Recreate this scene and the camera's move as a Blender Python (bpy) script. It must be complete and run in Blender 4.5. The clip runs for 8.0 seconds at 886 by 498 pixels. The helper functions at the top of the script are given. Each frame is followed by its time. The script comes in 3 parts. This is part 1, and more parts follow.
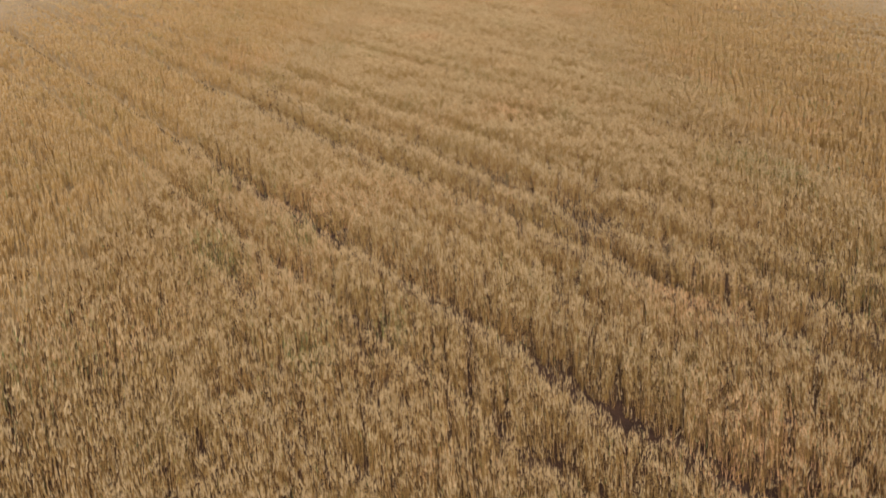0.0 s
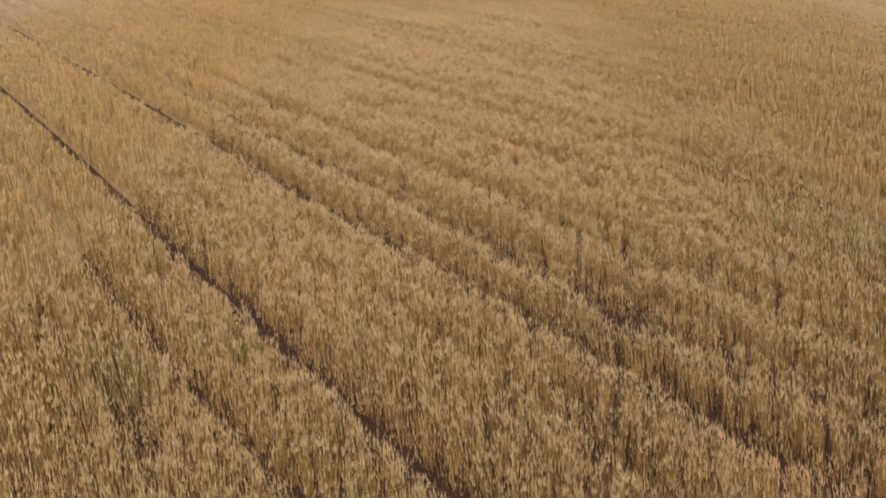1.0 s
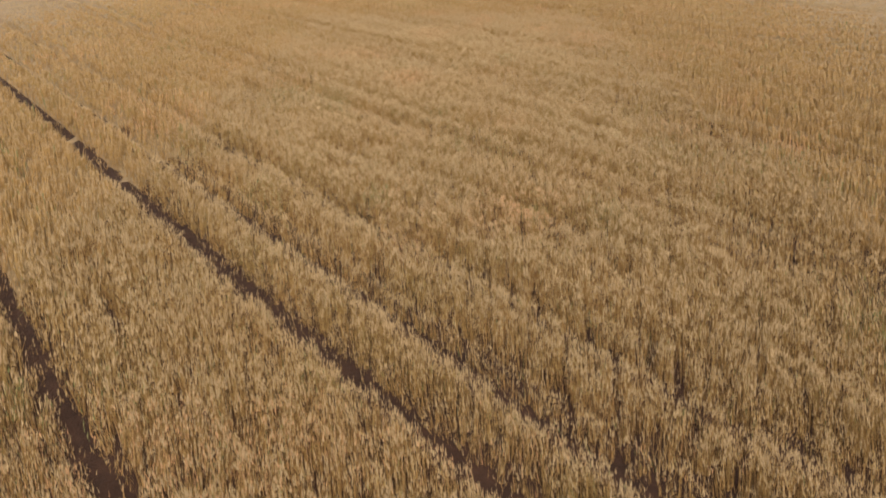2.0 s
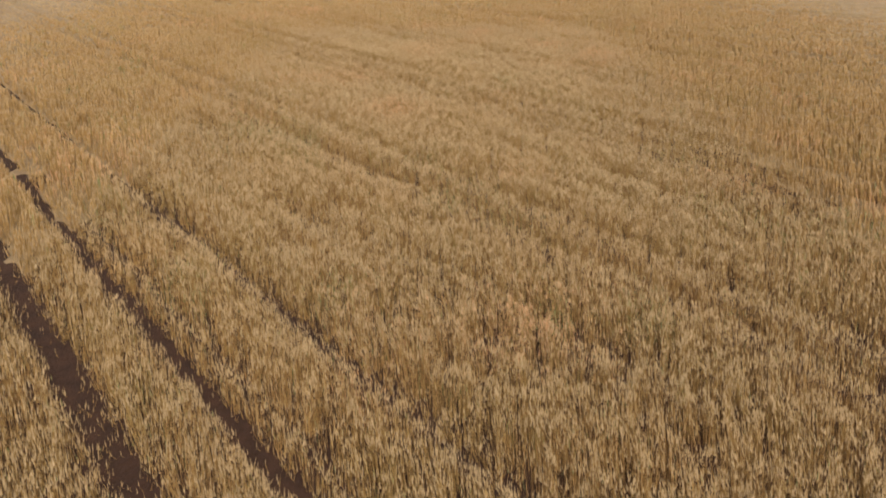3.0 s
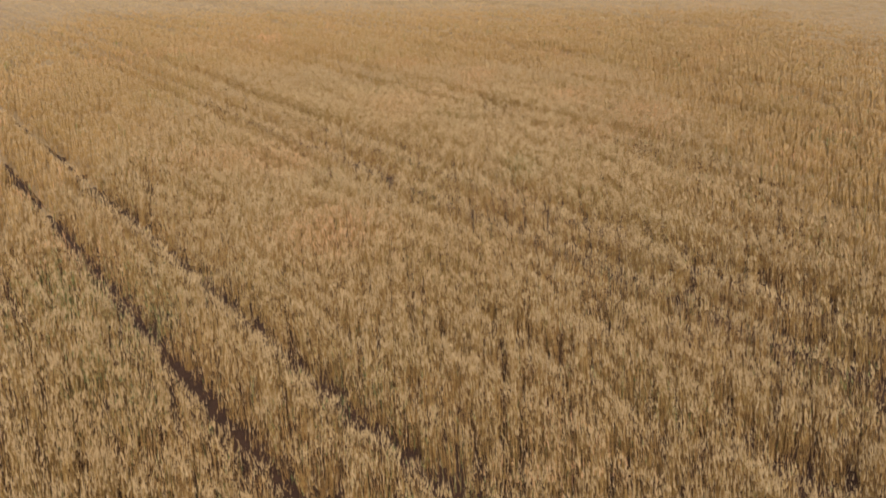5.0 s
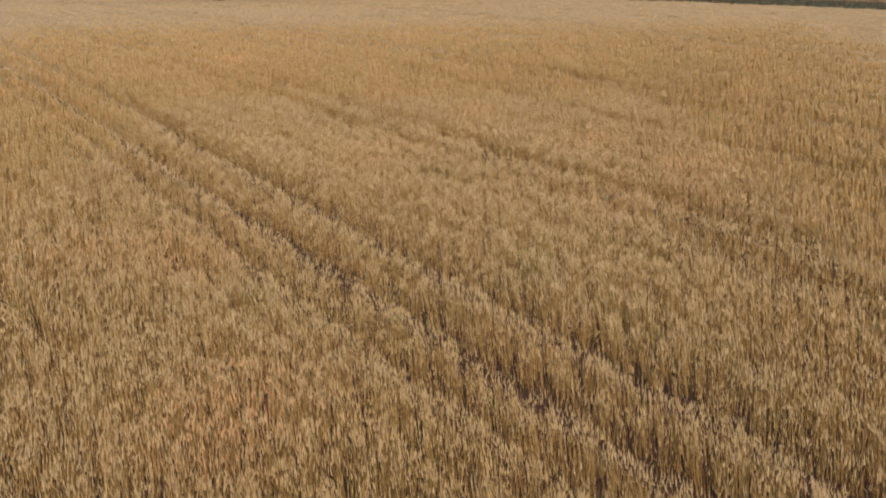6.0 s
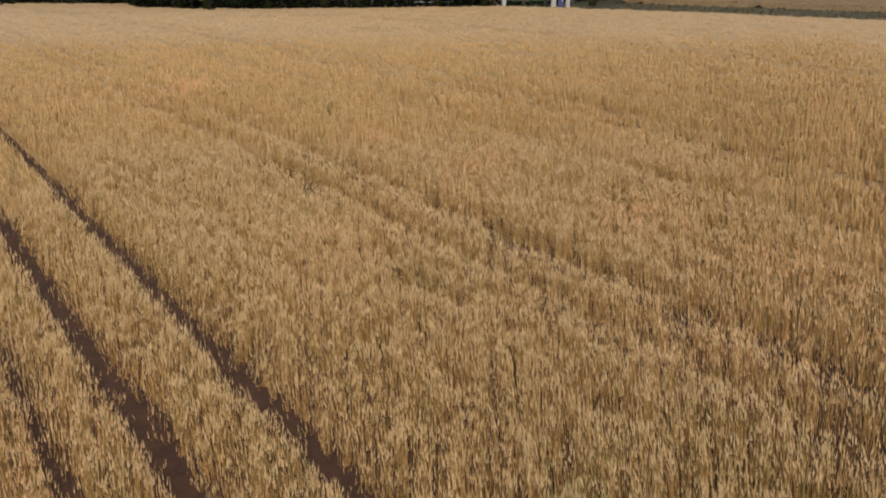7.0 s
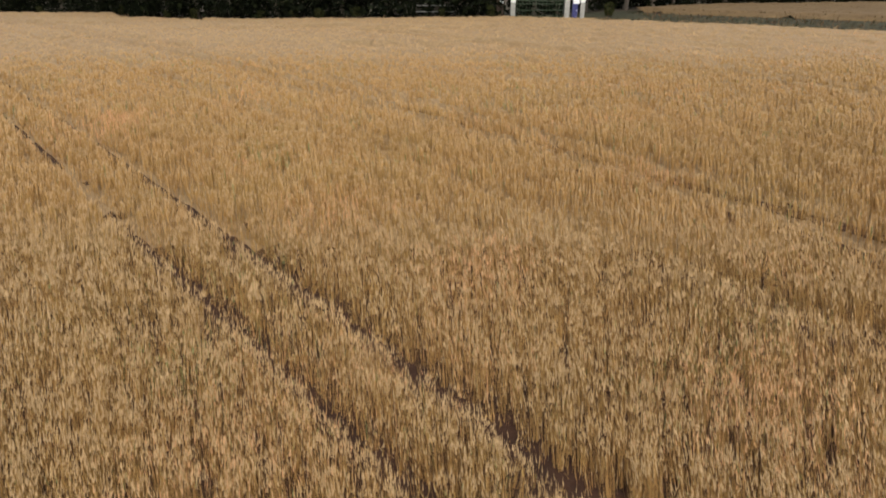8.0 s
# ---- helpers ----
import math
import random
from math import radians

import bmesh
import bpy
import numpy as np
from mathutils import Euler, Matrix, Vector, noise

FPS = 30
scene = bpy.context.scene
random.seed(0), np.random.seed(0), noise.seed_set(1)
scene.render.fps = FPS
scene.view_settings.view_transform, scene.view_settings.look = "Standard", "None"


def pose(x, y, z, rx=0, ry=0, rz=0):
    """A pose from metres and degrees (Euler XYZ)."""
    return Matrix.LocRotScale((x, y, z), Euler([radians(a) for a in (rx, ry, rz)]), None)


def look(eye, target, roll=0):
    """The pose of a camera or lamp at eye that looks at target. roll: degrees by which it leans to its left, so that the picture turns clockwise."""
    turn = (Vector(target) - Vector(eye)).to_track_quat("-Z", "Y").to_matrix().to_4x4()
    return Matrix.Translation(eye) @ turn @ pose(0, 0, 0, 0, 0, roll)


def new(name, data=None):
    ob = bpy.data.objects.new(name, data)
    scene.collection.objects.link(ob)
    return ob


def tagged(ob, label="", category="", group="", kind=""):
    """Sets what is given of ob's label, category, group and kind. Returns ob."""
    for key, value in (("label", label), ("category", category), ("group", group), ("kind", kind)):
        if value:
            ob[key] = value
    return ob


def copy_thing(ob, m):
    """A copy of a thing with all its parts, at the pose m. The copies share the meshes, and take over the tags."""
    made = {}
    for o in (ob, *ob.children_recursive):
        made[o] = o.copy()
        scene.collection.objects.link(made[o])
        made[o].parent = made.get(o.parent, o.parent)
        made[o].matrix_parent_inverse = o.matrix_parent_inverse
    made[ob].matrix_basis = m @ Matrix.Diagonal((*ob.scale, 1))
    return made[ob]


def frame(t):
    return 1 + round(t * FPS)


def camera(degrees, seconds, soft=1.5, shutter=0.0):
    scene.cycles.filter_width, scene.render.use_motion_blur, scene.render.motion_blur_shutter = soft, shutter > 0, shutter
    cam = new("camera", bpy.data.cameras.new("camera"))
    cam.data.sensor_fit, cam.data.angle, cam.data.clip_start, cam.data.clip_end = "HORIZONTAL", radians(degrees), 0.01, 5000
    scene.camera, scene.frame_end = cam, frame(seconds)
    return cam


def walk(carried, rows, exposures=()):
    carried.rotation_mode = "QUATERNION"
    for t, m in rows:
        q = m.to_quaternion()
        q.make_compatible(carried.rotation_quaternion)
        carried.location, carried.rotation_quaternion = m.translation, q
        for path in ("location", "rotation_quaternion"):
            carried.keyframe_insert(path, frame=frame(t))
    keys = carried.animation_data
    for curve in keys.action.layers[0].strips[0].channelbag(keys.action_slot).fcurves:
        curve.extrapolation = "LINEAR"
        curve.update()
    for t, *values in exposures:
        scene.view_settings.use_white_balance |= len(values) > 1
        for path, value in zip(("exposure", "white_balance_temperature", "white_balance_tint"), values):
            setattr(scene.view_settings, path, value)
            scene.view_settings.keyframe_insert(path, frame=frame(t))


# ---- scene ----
# A wheat field filmed from a low drone: x to the right, y along the flight, z up.

# ---- camera ----
cam = camera(70, 8.0, soft=1.9)
# seconds, eye, heading to the right, tilt down, roll
FLIGHT = [
    (0.0, (-0.005, -0.005, 4.497), 0.000, 27.074, -0.015),
    (0.5, (0.088, 1.520, 4.495), 0.069, 26.871, -0.019),
    (1.0, (0.165, 3.155, 4.487), 0.116, 26.661, -0.022),
    (1.5, (0.259, 4.871, 4.488), 0.199, 26.465, -0.035),
    (2.0, (0.368, 6.654, 4.489), 0.311, 26.279, -0.054),
    (2.5, (0.479, 8.497, 4.482), 0.426, 26.091, -0.073),
    (3.0, (0.583, 10.399, 4.462), 0.527, 25.888, -0.086),
    (3.5, (0.682, 12.362, 4.433), 0.611, 25.659, -0.087),
    (4.0, (0.785, 14.390, 4.406), 0.684, 25.400, -0.078),
    (4.5, (0.905, 16.486, 4.391), 0.752, 25.114, -0.059),
    (5.0, (1.053, 18.653, 4.395), 0.812, 24.810, -0.034),
    (5.5, (1.228, 20.890, 4.415), 0.837, 24.497, -0.005),
    (6.0, (1.418, 23.199, 4.436), 0.786, 24.187, 0.029),
    (6.5, (1.600, 25.581, 4.438), 0.612, 23.885, 0.066),
    (7.0, (1.750, 28.040, 4.408), 0.305, 23.592, 0.108),
    (7.5, (1.867, 30.590, 4.354), -0.056, 23.295, 0.145),
    (8.0, (2.004, 33.255, 4.344), -0.207, 22.972, 0.159),
]


def flown(eye, heading, tilt, roll):
    h, d = radians(heading), radians(tilt)
    way = Vector((math.sin(h) * math.cos(d), math.cos(h) * math.cos(d), -math.sin(d)))
    return look(eye, Vector(eye) + way, roll)


walk(cam, [(t, flown(eye, a, b, c)) for t, eye, a, b, c in FLIGHT])

# ---- world and light: a bright, thinly clouded summer sky ----
SUN_HEIGHT, SUN_TURN = 58, 166          # degrees; the turn is clockwise from +y
world = bpy.data.worlds.new("sky")
scene.world = world
world.use_nodes = True
wn = world.node_tree
sky = wn.nodes.new("ShaderNodeTexSky")
sky.sky_type, sky.sun_disc = "NISHITA", False
sky.sun_elevation, sky.sun_rotation = radians(SUN_HEIGHT), radians(SUN_TURN)
sky.air_density, sky.dust_density, sky.ozone_density = 1.0, 3.0, 1.0
grey = wn.nodes.new("ShaderNodeHueSaturation")
grey.inputs["Saturation"].default_value = 0.05
wn.links.new(sky.outputs[0], grey.inputs["Color"])
wn.links.new(grey.outputs[0], wn.nodes["Background"].inputs["Color"])
wn.nodes["Background"].inputs["Strength"].default_value = 0.14

sun = new("sun", bpy.data.lights.new("sun", "SUN"))
sun.data.energy, sun.data.angle, sun.data.color = 1.25, radians(14), (1.0, 0.89, 0.71)
a, e = radians(SUN_TURN), radians(SUN_HEIGHT)
sun.matrix_world = look((40 * math.sin(a) * math.cos(e), 40 * math.cos(a) * math.cos(e), 40 * math.sin(e)), (0, 0, 0))
scene.view_settings.exposure = 0.90


# ---- materials ----
def material(name, rough=0.8):
    m = bpy.data.materials.new(name)
    m.use_nodes = True
    b = m.node_tree.nodes["Principled BSDF"]
    b.inputs["Roughness"].default_value = rough
    b.inputs["Specular IOR Level"].default_value = 0.25
    return m, m.node_tree, b


def ramp(tree, source, stops):
    r = tree.nodes.new("ShaderNodeValToRGB")
    while len(r.color_ramp.elements) < len(stops):
        r.color_ramp.elements.new(0.5)
    for el, (p, c) in zip(r.color_ramp.elements, stops):
        el.position, el.color = p, (*c, 1)
    tree.links.new(source, r.inputs[0])
    return r.outputs[0]


def cloud(tree, size, detail=3.0, stretch=None, rough=0.6):
    """Noise with features of about that many metres, in the object's own space."""
    tc = tree.nodes.new("ShaderNodeTexCoord")
    source = tc.outputs["Object"]
    if stretch:
        mp = tree.nodes.new("ShaderNodeMapping")
        mp.inputs["Scale"].default_value = stretch
        tree.links.new(source, mp.inputs[0])
        source = mp.outputs[0]
    n = tree.nodes.new("ShaderNodeTexNoise")
    n.inputs["Scale"].default_value, n.inputs["Detail"].default_value = 1.0 / size, detail
    n.inputs["Roughness"].default_value = rough
    tree.links.new(source, n.inputs["Vector"])
    return n.outputs[0]


def mixed(tree, fac, one, two, mode="MIX"):
    m = tree.nodes.new("ShaderNodeMix")
    m.data_type, m.blend_type = "RGBA", mode
    for sock, value in ((m.inputs[0], fac), (m.inputs[6], one), (m.inputs[7], two)):
        if isinstance(value, (int, float)):
            sock.default_value = value
        elif isinstance(value, tuple):
            sock.default_value = (*value, 1)
        else:
            tree.links.new(value, sock)
    return m.outputs[2]


def relief(tree, bsdf, height, strength=0.5, distance=0.02):
    b = tree.nodes.new("ShaderNodeBump")
    b.inputs["Strength"].default_value, b.inputs["Distance"].default_value = strength, distance
    tree.links.new(height, b.inputs["Height"])
    tree.links.new(b.outputs[0], bsdf.inputs["Normal"])


def plant_material(name, stops, patch, tint, rough=0.75, gloss=0.25):
    """Every plant takes its colour from a spread of tones; wide patches lean towards a tint."""
    m, tree, b = material(name, rough)
    b.inputs["Specular IOR Level"].default_value = gloss
    geo = tree.nodes.new("ShaderNodeNewGeometry")
    tone = ramp(tree, geo.outputs["Random Per Island"], stops)
    wide = ramp(tree, cloud(tree, patch), [(0.42, (0, 0, 0)), (0.68, (1, 1, 1))])
    col = mixed(tree, wide, tone, mixed(tree, 0.75, tone, tint))
    tree.links.new(col, b.inputs["Base Color"])
    return m


EAR = plant_material("ripe_wheat_ear", [(0.0, (0.28, 0.182, 0.082)), (0.35, (0.31, 0.206, 0.098)), (0.75, (0.33, 0.222, 0.109)),
                                        (1.0, (0.37, 0.254, 0.130))], 3.5, (0.33, 0.208, 0.094), 0.65, 0.42)
STEM = plant_material("wheat_straw", [(0.0, (0.20, 0.108, 0.034)), (0.5, (0.27, 0.151, 0.050)), (1.0, (0.34, 0.200, 0.071))], 2.0, (0.24, 0.148, 0.048))
LEAF = plant_material("dry_wheat_leaf", [(0.0, (0.22, 0.128, 0.044)), (0.6, (0.30, 0.182, 0.068)), (1.0, (0.38, 0.248, 0.105))], 1.6, (0.25, 0.170, 0.056))
GREEN = plant_material("unripe_green_wheat", [(0.0, (0.08, 0.10, 0.030)), (0.6, (0.14, 0.15, 0.050)), (1.0, (0.24, 0.22, 0.085))], 1.0, (0.10, 0.12, 0.045))
RUST = plant_material("rust_brown_wheat", [(0.0, (0.33, 0.172, 0.080)), (0.6, (0.43, 0.240, 0.116)), (1.0, (0.48, 0.290, 0.145))], 1.0, (0.42, 0.215, 0.10))
# straw tones taken down: the shade among the straws is part of this colour
MASS, tree, b = material("straw_mass_with_shade", 0.65)
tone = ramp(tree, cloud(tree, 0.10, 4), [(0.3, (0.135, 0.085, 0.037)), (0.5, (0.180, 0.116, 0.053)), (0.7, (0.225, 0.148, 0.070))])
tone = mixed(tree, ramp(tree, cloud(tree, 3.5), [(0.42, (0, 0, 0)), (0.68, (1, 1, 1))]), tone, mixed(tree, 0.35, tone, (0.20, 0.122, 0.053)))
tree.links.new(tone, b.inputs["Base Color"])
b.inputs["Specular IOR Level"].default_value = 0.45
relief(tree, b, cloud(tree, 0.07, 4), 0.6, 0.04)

BROWN = plant_material("dead_brown_grass", [(0.0, (0.060, 0.030, 0.015)), (0.5, (0.105, 0.055, 0.026)), (1.0, (0.17, 0.092, 0.044))], 1.5, (0.12, 0.059, 0.027))

# soil far darker than dry earth: the tracks' deep shade is in its colour
SOIL, tree, b = material("field_soil_with_shade", 0.95)
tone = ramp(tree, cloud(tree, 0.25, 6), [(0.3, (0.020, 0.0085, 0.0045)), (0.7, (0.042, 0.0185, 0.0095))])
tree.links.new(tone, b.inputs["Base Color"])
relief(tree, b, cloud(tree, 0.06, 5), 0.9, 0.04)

GRASS, tree, b = material("rough_verge_grass", 0.95)
tone = ramp(tree, cloud(tree, 2.5, 6), [(0.3, (0.012, 0.013, 0.005)), (0.5, (0.020, 0.020, 0.008)), (0.75, (0.042, 0.036, 0.016))])
tree.links.new(tone, b.inputs["Base Color"])
relief(tree, b, cloud(tree, 0.15, 5), 1.0, 0.06)

# leaf litter whose colour also takes in the shade under the trees
LITTER, tree, b = material("shaded_leaf_litter", 0.95)
tone = ramp(tree, cloud(tree, 0.6, 6), [(0.3, (0.018, 0.014, 0.009)), (0.7, (0.05, 0.038, 0.022))])
tree.links.new(tone, b.inputs["Base Color"])
relief(tree, b, cloud(tree, 0.1, 5), 0.8, 0.04)

PALE, tree, b = material("dull_pale_grain", 0.95)
tone = ramp(tree, cloud(tree, 0.8, 6), [(0.3, (0.070, 0.044, 0.019)), (0.5, (0.092, 0.059, 0.026)), (0.7, (0.118, 0.077, 0.035))])
tree.links.new(tone, b.inputs["Base Color"])
relief(tree, b, cloud(tree, 0.2, 4), 0.9, 0.06)

WHEAT = [EAR, STEM, LEAF, GREEN, RUST, MASS, PALE]

BARK, tree, b = material("grey_brown_bark", 0.9)
tone = ramp(tree, cloud(tree, 0.12, 5, (4, 4, 1)), [(0.3, (0.045, 0.036, 0.028)), (0.7, (0.14, 0.115, 0.09))])
tree.links.new(tone, b.inputs["Base Color"])
relief(tree, b, cloud(tree, 0.05, 4, (4, 4, 1)), 0.8, 0.02)


def foliage(name, dark, mid, light):
    m, tree, b = material(name, 0.9)
    b.inputs["Specular IOR Level"].default_value = 0.05
    geo = tree.nodes.new("ShaderNodeNewGeometry")
    tree.links.new(ramp(tree, geo.outputs["Random Per Island"], [(0, dark), (0.6, mid), (1, light)]), b.inputs["Base Color"])
    return m


# leaf and needle tones near black: the wood's inner shade is in the colour
LEAVES = foliage("shade_dark_leaves", (0.003, 0.004, 0.002), (0.005, 0.007, 0.003), (0.011, 0.014, 0.005))
NEEDLES = foliage("shade_dark_needles", (0.003, 0.005, 0.003), (0.005, 0.007, 0.004), (0.010, 0.013, 0.007))
SCRUB = foliage("grey_green_scrub_leaves", (0.013, 0.016, 0.005), (0.024, 0.027, 0.009), (0.050, 0.046, 0.018))


def plain(name, one, two, size, rough=0.8, bump=0.3):
    m, tree, b = material(name, rough)
    tree.links.new(ramp(tree, cloud(tree, size, 5), [(0.3, one), (0.7, two)]), b.inputs["Base Color"])
    relief(tree, b, cloud(tree, size * 0.25, 4), bump, 0.01)
    return m


CONCRETE = plain("weathered_concrete", (0.24, 0.23, 0.21), (0.36, 0.35, 0.32), 0.3)
LIMEWASH = plain("white_limewash", (0.66, 0.66, 0.63), (0.80, 0.80, 0.78), 0.2)
BLUE = plain("faded_blue_paint", (0.035, 0.036, 0.11), (0.055, 0.058, 0.16), 0.25, 0.5)
WHITE = plain("white_sheet_metal", (0.70, 0.71, 0.72), (0.80, 0.80, 0.80), 0.2, 0.45, 0.05)
DARKWOOD = plain("dark_stained_wood", (0.045, 0.030, 0.022), (0.085, 0.055, 0.04), 0.2)
IRON = plain("green_painted_iron", (0.022, 0.040, 0.020), (0.045, 0.065, 0.032), 0.1, 0.5, 0.1)


# ---- helpers for meshes ----
def part(name, bm, mat, parent=None, label=""):
    me = bpy.data.meshes.new(name)
    bm.to_mesh(me)
    bm.free()
    me.materials.append(mat)
    ob = new(name, me)
    if parent is not None:
        ob.parent = parent
    return tagged(ob, label)


def mesh_from(name, verts, tris, mats, index=None, parent=None):
    """One mesh out of arrays of places and triangles."""
    me = bpy.data.meshes.new(name)
    verts, tris = np.ascontiguousarray(verts, np.float32), np.ascontiguousarray(tris, np.int32)
    me.vertices.add(len(verts))
    me.vertices.foreach_set("co", verts.ravel())
    me.loops.add(tris.size)
    me.loops.foreach_set("vertex_index", tris.ravel())
    me.polygons.add(len(tris))
    me.polygons.foreach_set("loop_start", np.arange(0, tris.size, 3, dtype=np.int32))
    for m in mats:
        me.materials.append(m)
    if index is not None:
        me.polygons.foreach_set("material_index", np.ascontiguousarray(index, np.int32))
    me.update(calc_edges=True)
    ob = new(name, me)
    if parent is not None:
        ob.parent = parent
    return ob


def box(bm, x0, y0, z0, x1, y1, z1, bevel=0.0):
    made = bmesh.ops.create_cube(bm, size=1.0, matrix=Matrix.LocRotScale(((x0 + x1) / 2, (y0 + y1) / 2, (z0 + z1) / 2), None, (x1 - x0, y1 - y0, z1 - z0)))
    if bevel:
        bmesh.ops.bevel(bm, geom=list({e for v in made["verts"] for e in v.link_edges}), offset=bevel, segments=2, affect="EDGES", profile=0.5)


# ---- the lie of the land ----
CROP = 0.54                             # mean height of the wheat
WIND = (-0.026, 0.128)                  # how far the tops lean over
LAND = (0.006, -0.080, 0.460, 0.006, -0.118, 0.145, 0.071, -0.082, 0.079, -0.040)


def soft_clip(v, low, high, k):
    v = low + k * np.log1p(np.exp(np.clip((v - low) / k, -40, 40)))
    return high - k * np.log1p(np.exp(np.clip((high - v) / k, -40, 40)))


def ground_z(x, y):
    """The soil's height: a field that climbs gently to a low crest."""
    x, y = soft_clip(np.asarray(x, float), -15, 15, 4.0) / 20, (soft_clip(np.asarray(y, float), -4, 92, 3.0) - 15) / 20
    terms = (1 + 0 * x, x, y, x * x, x * y, y * y, x ** 3, x * x * y, x * y * y, y ** 3)
    return sum(c * q for c, q in zip(LAND, terms)) - CROP


EDGE_X = (-300, -37, -31, -20, -13, -7, -2, 7, 11, 15, 18, 25, 29, 60, 300)
EDGE_Y = (112, 112, 102, 99.5, 95.5, 92.3, 89.7, 87.6, 86, 83, 80.8, 77.5, 74, 55, -90)


def crop_edge(x):
    """How far the wheat reaches at x."""
    return np.interp(x, EDGE_X, EDGE_Y)


ROW = np.array((-0.665, 0.747))         # the way of the drill rows
ACROSS = np.array((0.747, 0.665))
# wheel tracks and missed rows: distance across the rows, half the width, how bare
TRACKS = [
    (4.02, 0.06, 0.78), (5.28, 0.11, 0.98), (8.20, 0.17, 1.0), (9.26, 0.12, 1.0), (9.72, 0.06, 0.78), (10.85, 0.095, 0.97), (15.12, 0.09, 0.93), (16.16, 0.10, 0.93),
    (20.32, 0.065, 0.80), (21.14, 0.145, 1.0), (22.33, 0.135, 1.0), (26.24, 0.09, 0.93), (27.36, 0.125, 0.96), (31.9, 0.09, 0.82), (34.94, 0.20, 0.97), (36.1, 0.16, 0.92),
    (48.2, 0.20, 0.88), (49.4, 0.18, 0.88),
]


def value_noise(x, y, seed):
    """Smooth noise from 0 to 1 with a lattice of one unit."""
    rng = np.random.default_rng(seed)
    lattice = rng.random((256, 256))
    i, j = np.floor(x).astype(int), np.floor(y).astype(int)
    f, g = x - i, y - j
    f, g = f * f * (3 - 2 * f), g * g * (3 - 2 * g)
    at = lambda p, q: lattice[p % 256, q % 256]
    return (at(i, j) * (1 - f) + at(i + 1, j) * f) * (1 - g) + (at(i, j + 1) * (1 - f) + at(i + 1, j + 1) * f) * g


def rows_of(x, y):
    return x * ACROSS[0] + y * ACROSS[1], x * ROW[0] + y * ROW[1]


def track_sway(k, s):
    """How far a track strays to the side along its way."""
    return 0.12 * (value_noise(s / 6.0, s * 0 + k * 3.1, 40 + k) - 0.5)


def bareness(x, y, more=0.0, soft=0.09):
    """1 in the bottom of a wheel track, falling to 0 in the standing crop. more: metres by which the tracks are taken wider; soft: how broad their flanks are."""
    u, s = rows_of(x, y)
    bare = np.zeros_like(u)
    for k, (place, half, much) in enumerate(TRACKS):
        wide = half * (0.85 + 0.35 * value_noise(s / 0.6, s * 0 + k * 1.7, 70 + k)) + more
        gone = np.clip(much + (0.12 + 1.0 * (1 - much)) * (value_noise(s / 1.3, s * 0 + k, 90 + k) - 0.42), 0, 1)
        flank = np.clip((wide + 0.06 - np.abs(u - place - track_sway(k, s))) / soft, 0, 1)
        bare = np.maximum(bare, gone * flank)
    return bare


# places of their own: x, y, radius
GREEN_SPOTS = [(-1.8, 6.7, 0.35), (-0.7, 7.3, 0.3), (7.4, 12.9, 0.7), (6.7, 13.8, 0.6), (-2.6, 10.0, 0.4), (-4.0, 9.6, 0.3), (-3.7, 9.2, 0.4), (-0.9, 18.4, 0.25), (2.2, 17.8, 0.25),
               (3.5, 17.7, 0.3), (-4.2, 26.6, 0.5), (0.7, 22.0, 0.35), (-2.7, 25.9, 0.35), (-4.7, 27.1, 0.4), (3.0, 32.0, 0.4)]
RUST_SPOTS = [(3.3, 4.9, 0.8), (3.6, 7.7, 0.7), (1.8, 17.6, 0.8), (9.1, 21.4, 0.6), (-0.7, 28.5, 0.8), (7.1, 36.6, 1.0), (-6.6, 50.0, 0.9), (5.3, 38.4, 0.9), (2.5, 41.4, 0.8), (6.2, 45.9, 0.8)]
BARE_SPOTS = [(-6.8, 9.0, 0.35), (8.6, 11.8, 0.35), (0.1, 10.1, 0.22), (2.8, 10.5, 0.2), (-0.1, 17.6, 0.28), (1.3, 17.35, 0.28), (1.2, 21.5, 0.2), (1.6, 23.1, 0.25), (2.1, 38.7, 0.22), (2.6, 38.4, 0.25),
              (3.3, 15.3, 0.22)]
LODGED = [(3.7, 66.7, 3.0, 1.5), (-1.2, 67.7, 2.5, 1.2), (5.2, 61.5, 2.2, 0.8), (5.7, 56.8, 1.5, 0.5), (-1.5, 60.6, 1.5, 0.5), (-33, 91, 6, 3), (-11.7, 81, 7, 2.2), (-19, 73, 3, 0.8), (-0.2, 77.5, 6, 1.5), (11.3, 71, 2, 0.6),
          (15.2, 67, 3, 0.5)]


def near_spots(x, y, spots):
    w = np.zeros_like(x)
    for px, py, r in spots:
        w = np.maximum(w, np.exp(-((x - px) ** 2 + (y - py) ** 2) / (r * r)))
    return w


def broad_wave(x, y):
    u, s = rows_of(x, y)
    return value_noise(u / 1.6, s / 4.0, 3) * 0.6 + value_noise(u / 0.6, s / 3.5, 8) * 0.4


def flattened(x, y):
    """1 where wind and rain have laid the wheat down, far out near the crest."""
    w = np.zeros_like(x)
    for px, py, rx, ry in LODGED:
        d = ((x - px) / rx) ** 2 + ((y - py) / ry) ** 2
        w = np.maximum(w, np.clip(1.6 - d, 0, 1))
    return w * np.clip((value_noise(x / 0.8, y / 1.3, 11) - 0.46) / 0.12, 0, 1)


def gaps(x, y):
    """Low where a few plants are missing."""
    u, s = rows_of(x, y)
    return value_noise(u / 0.45, s / 1.0, 4)


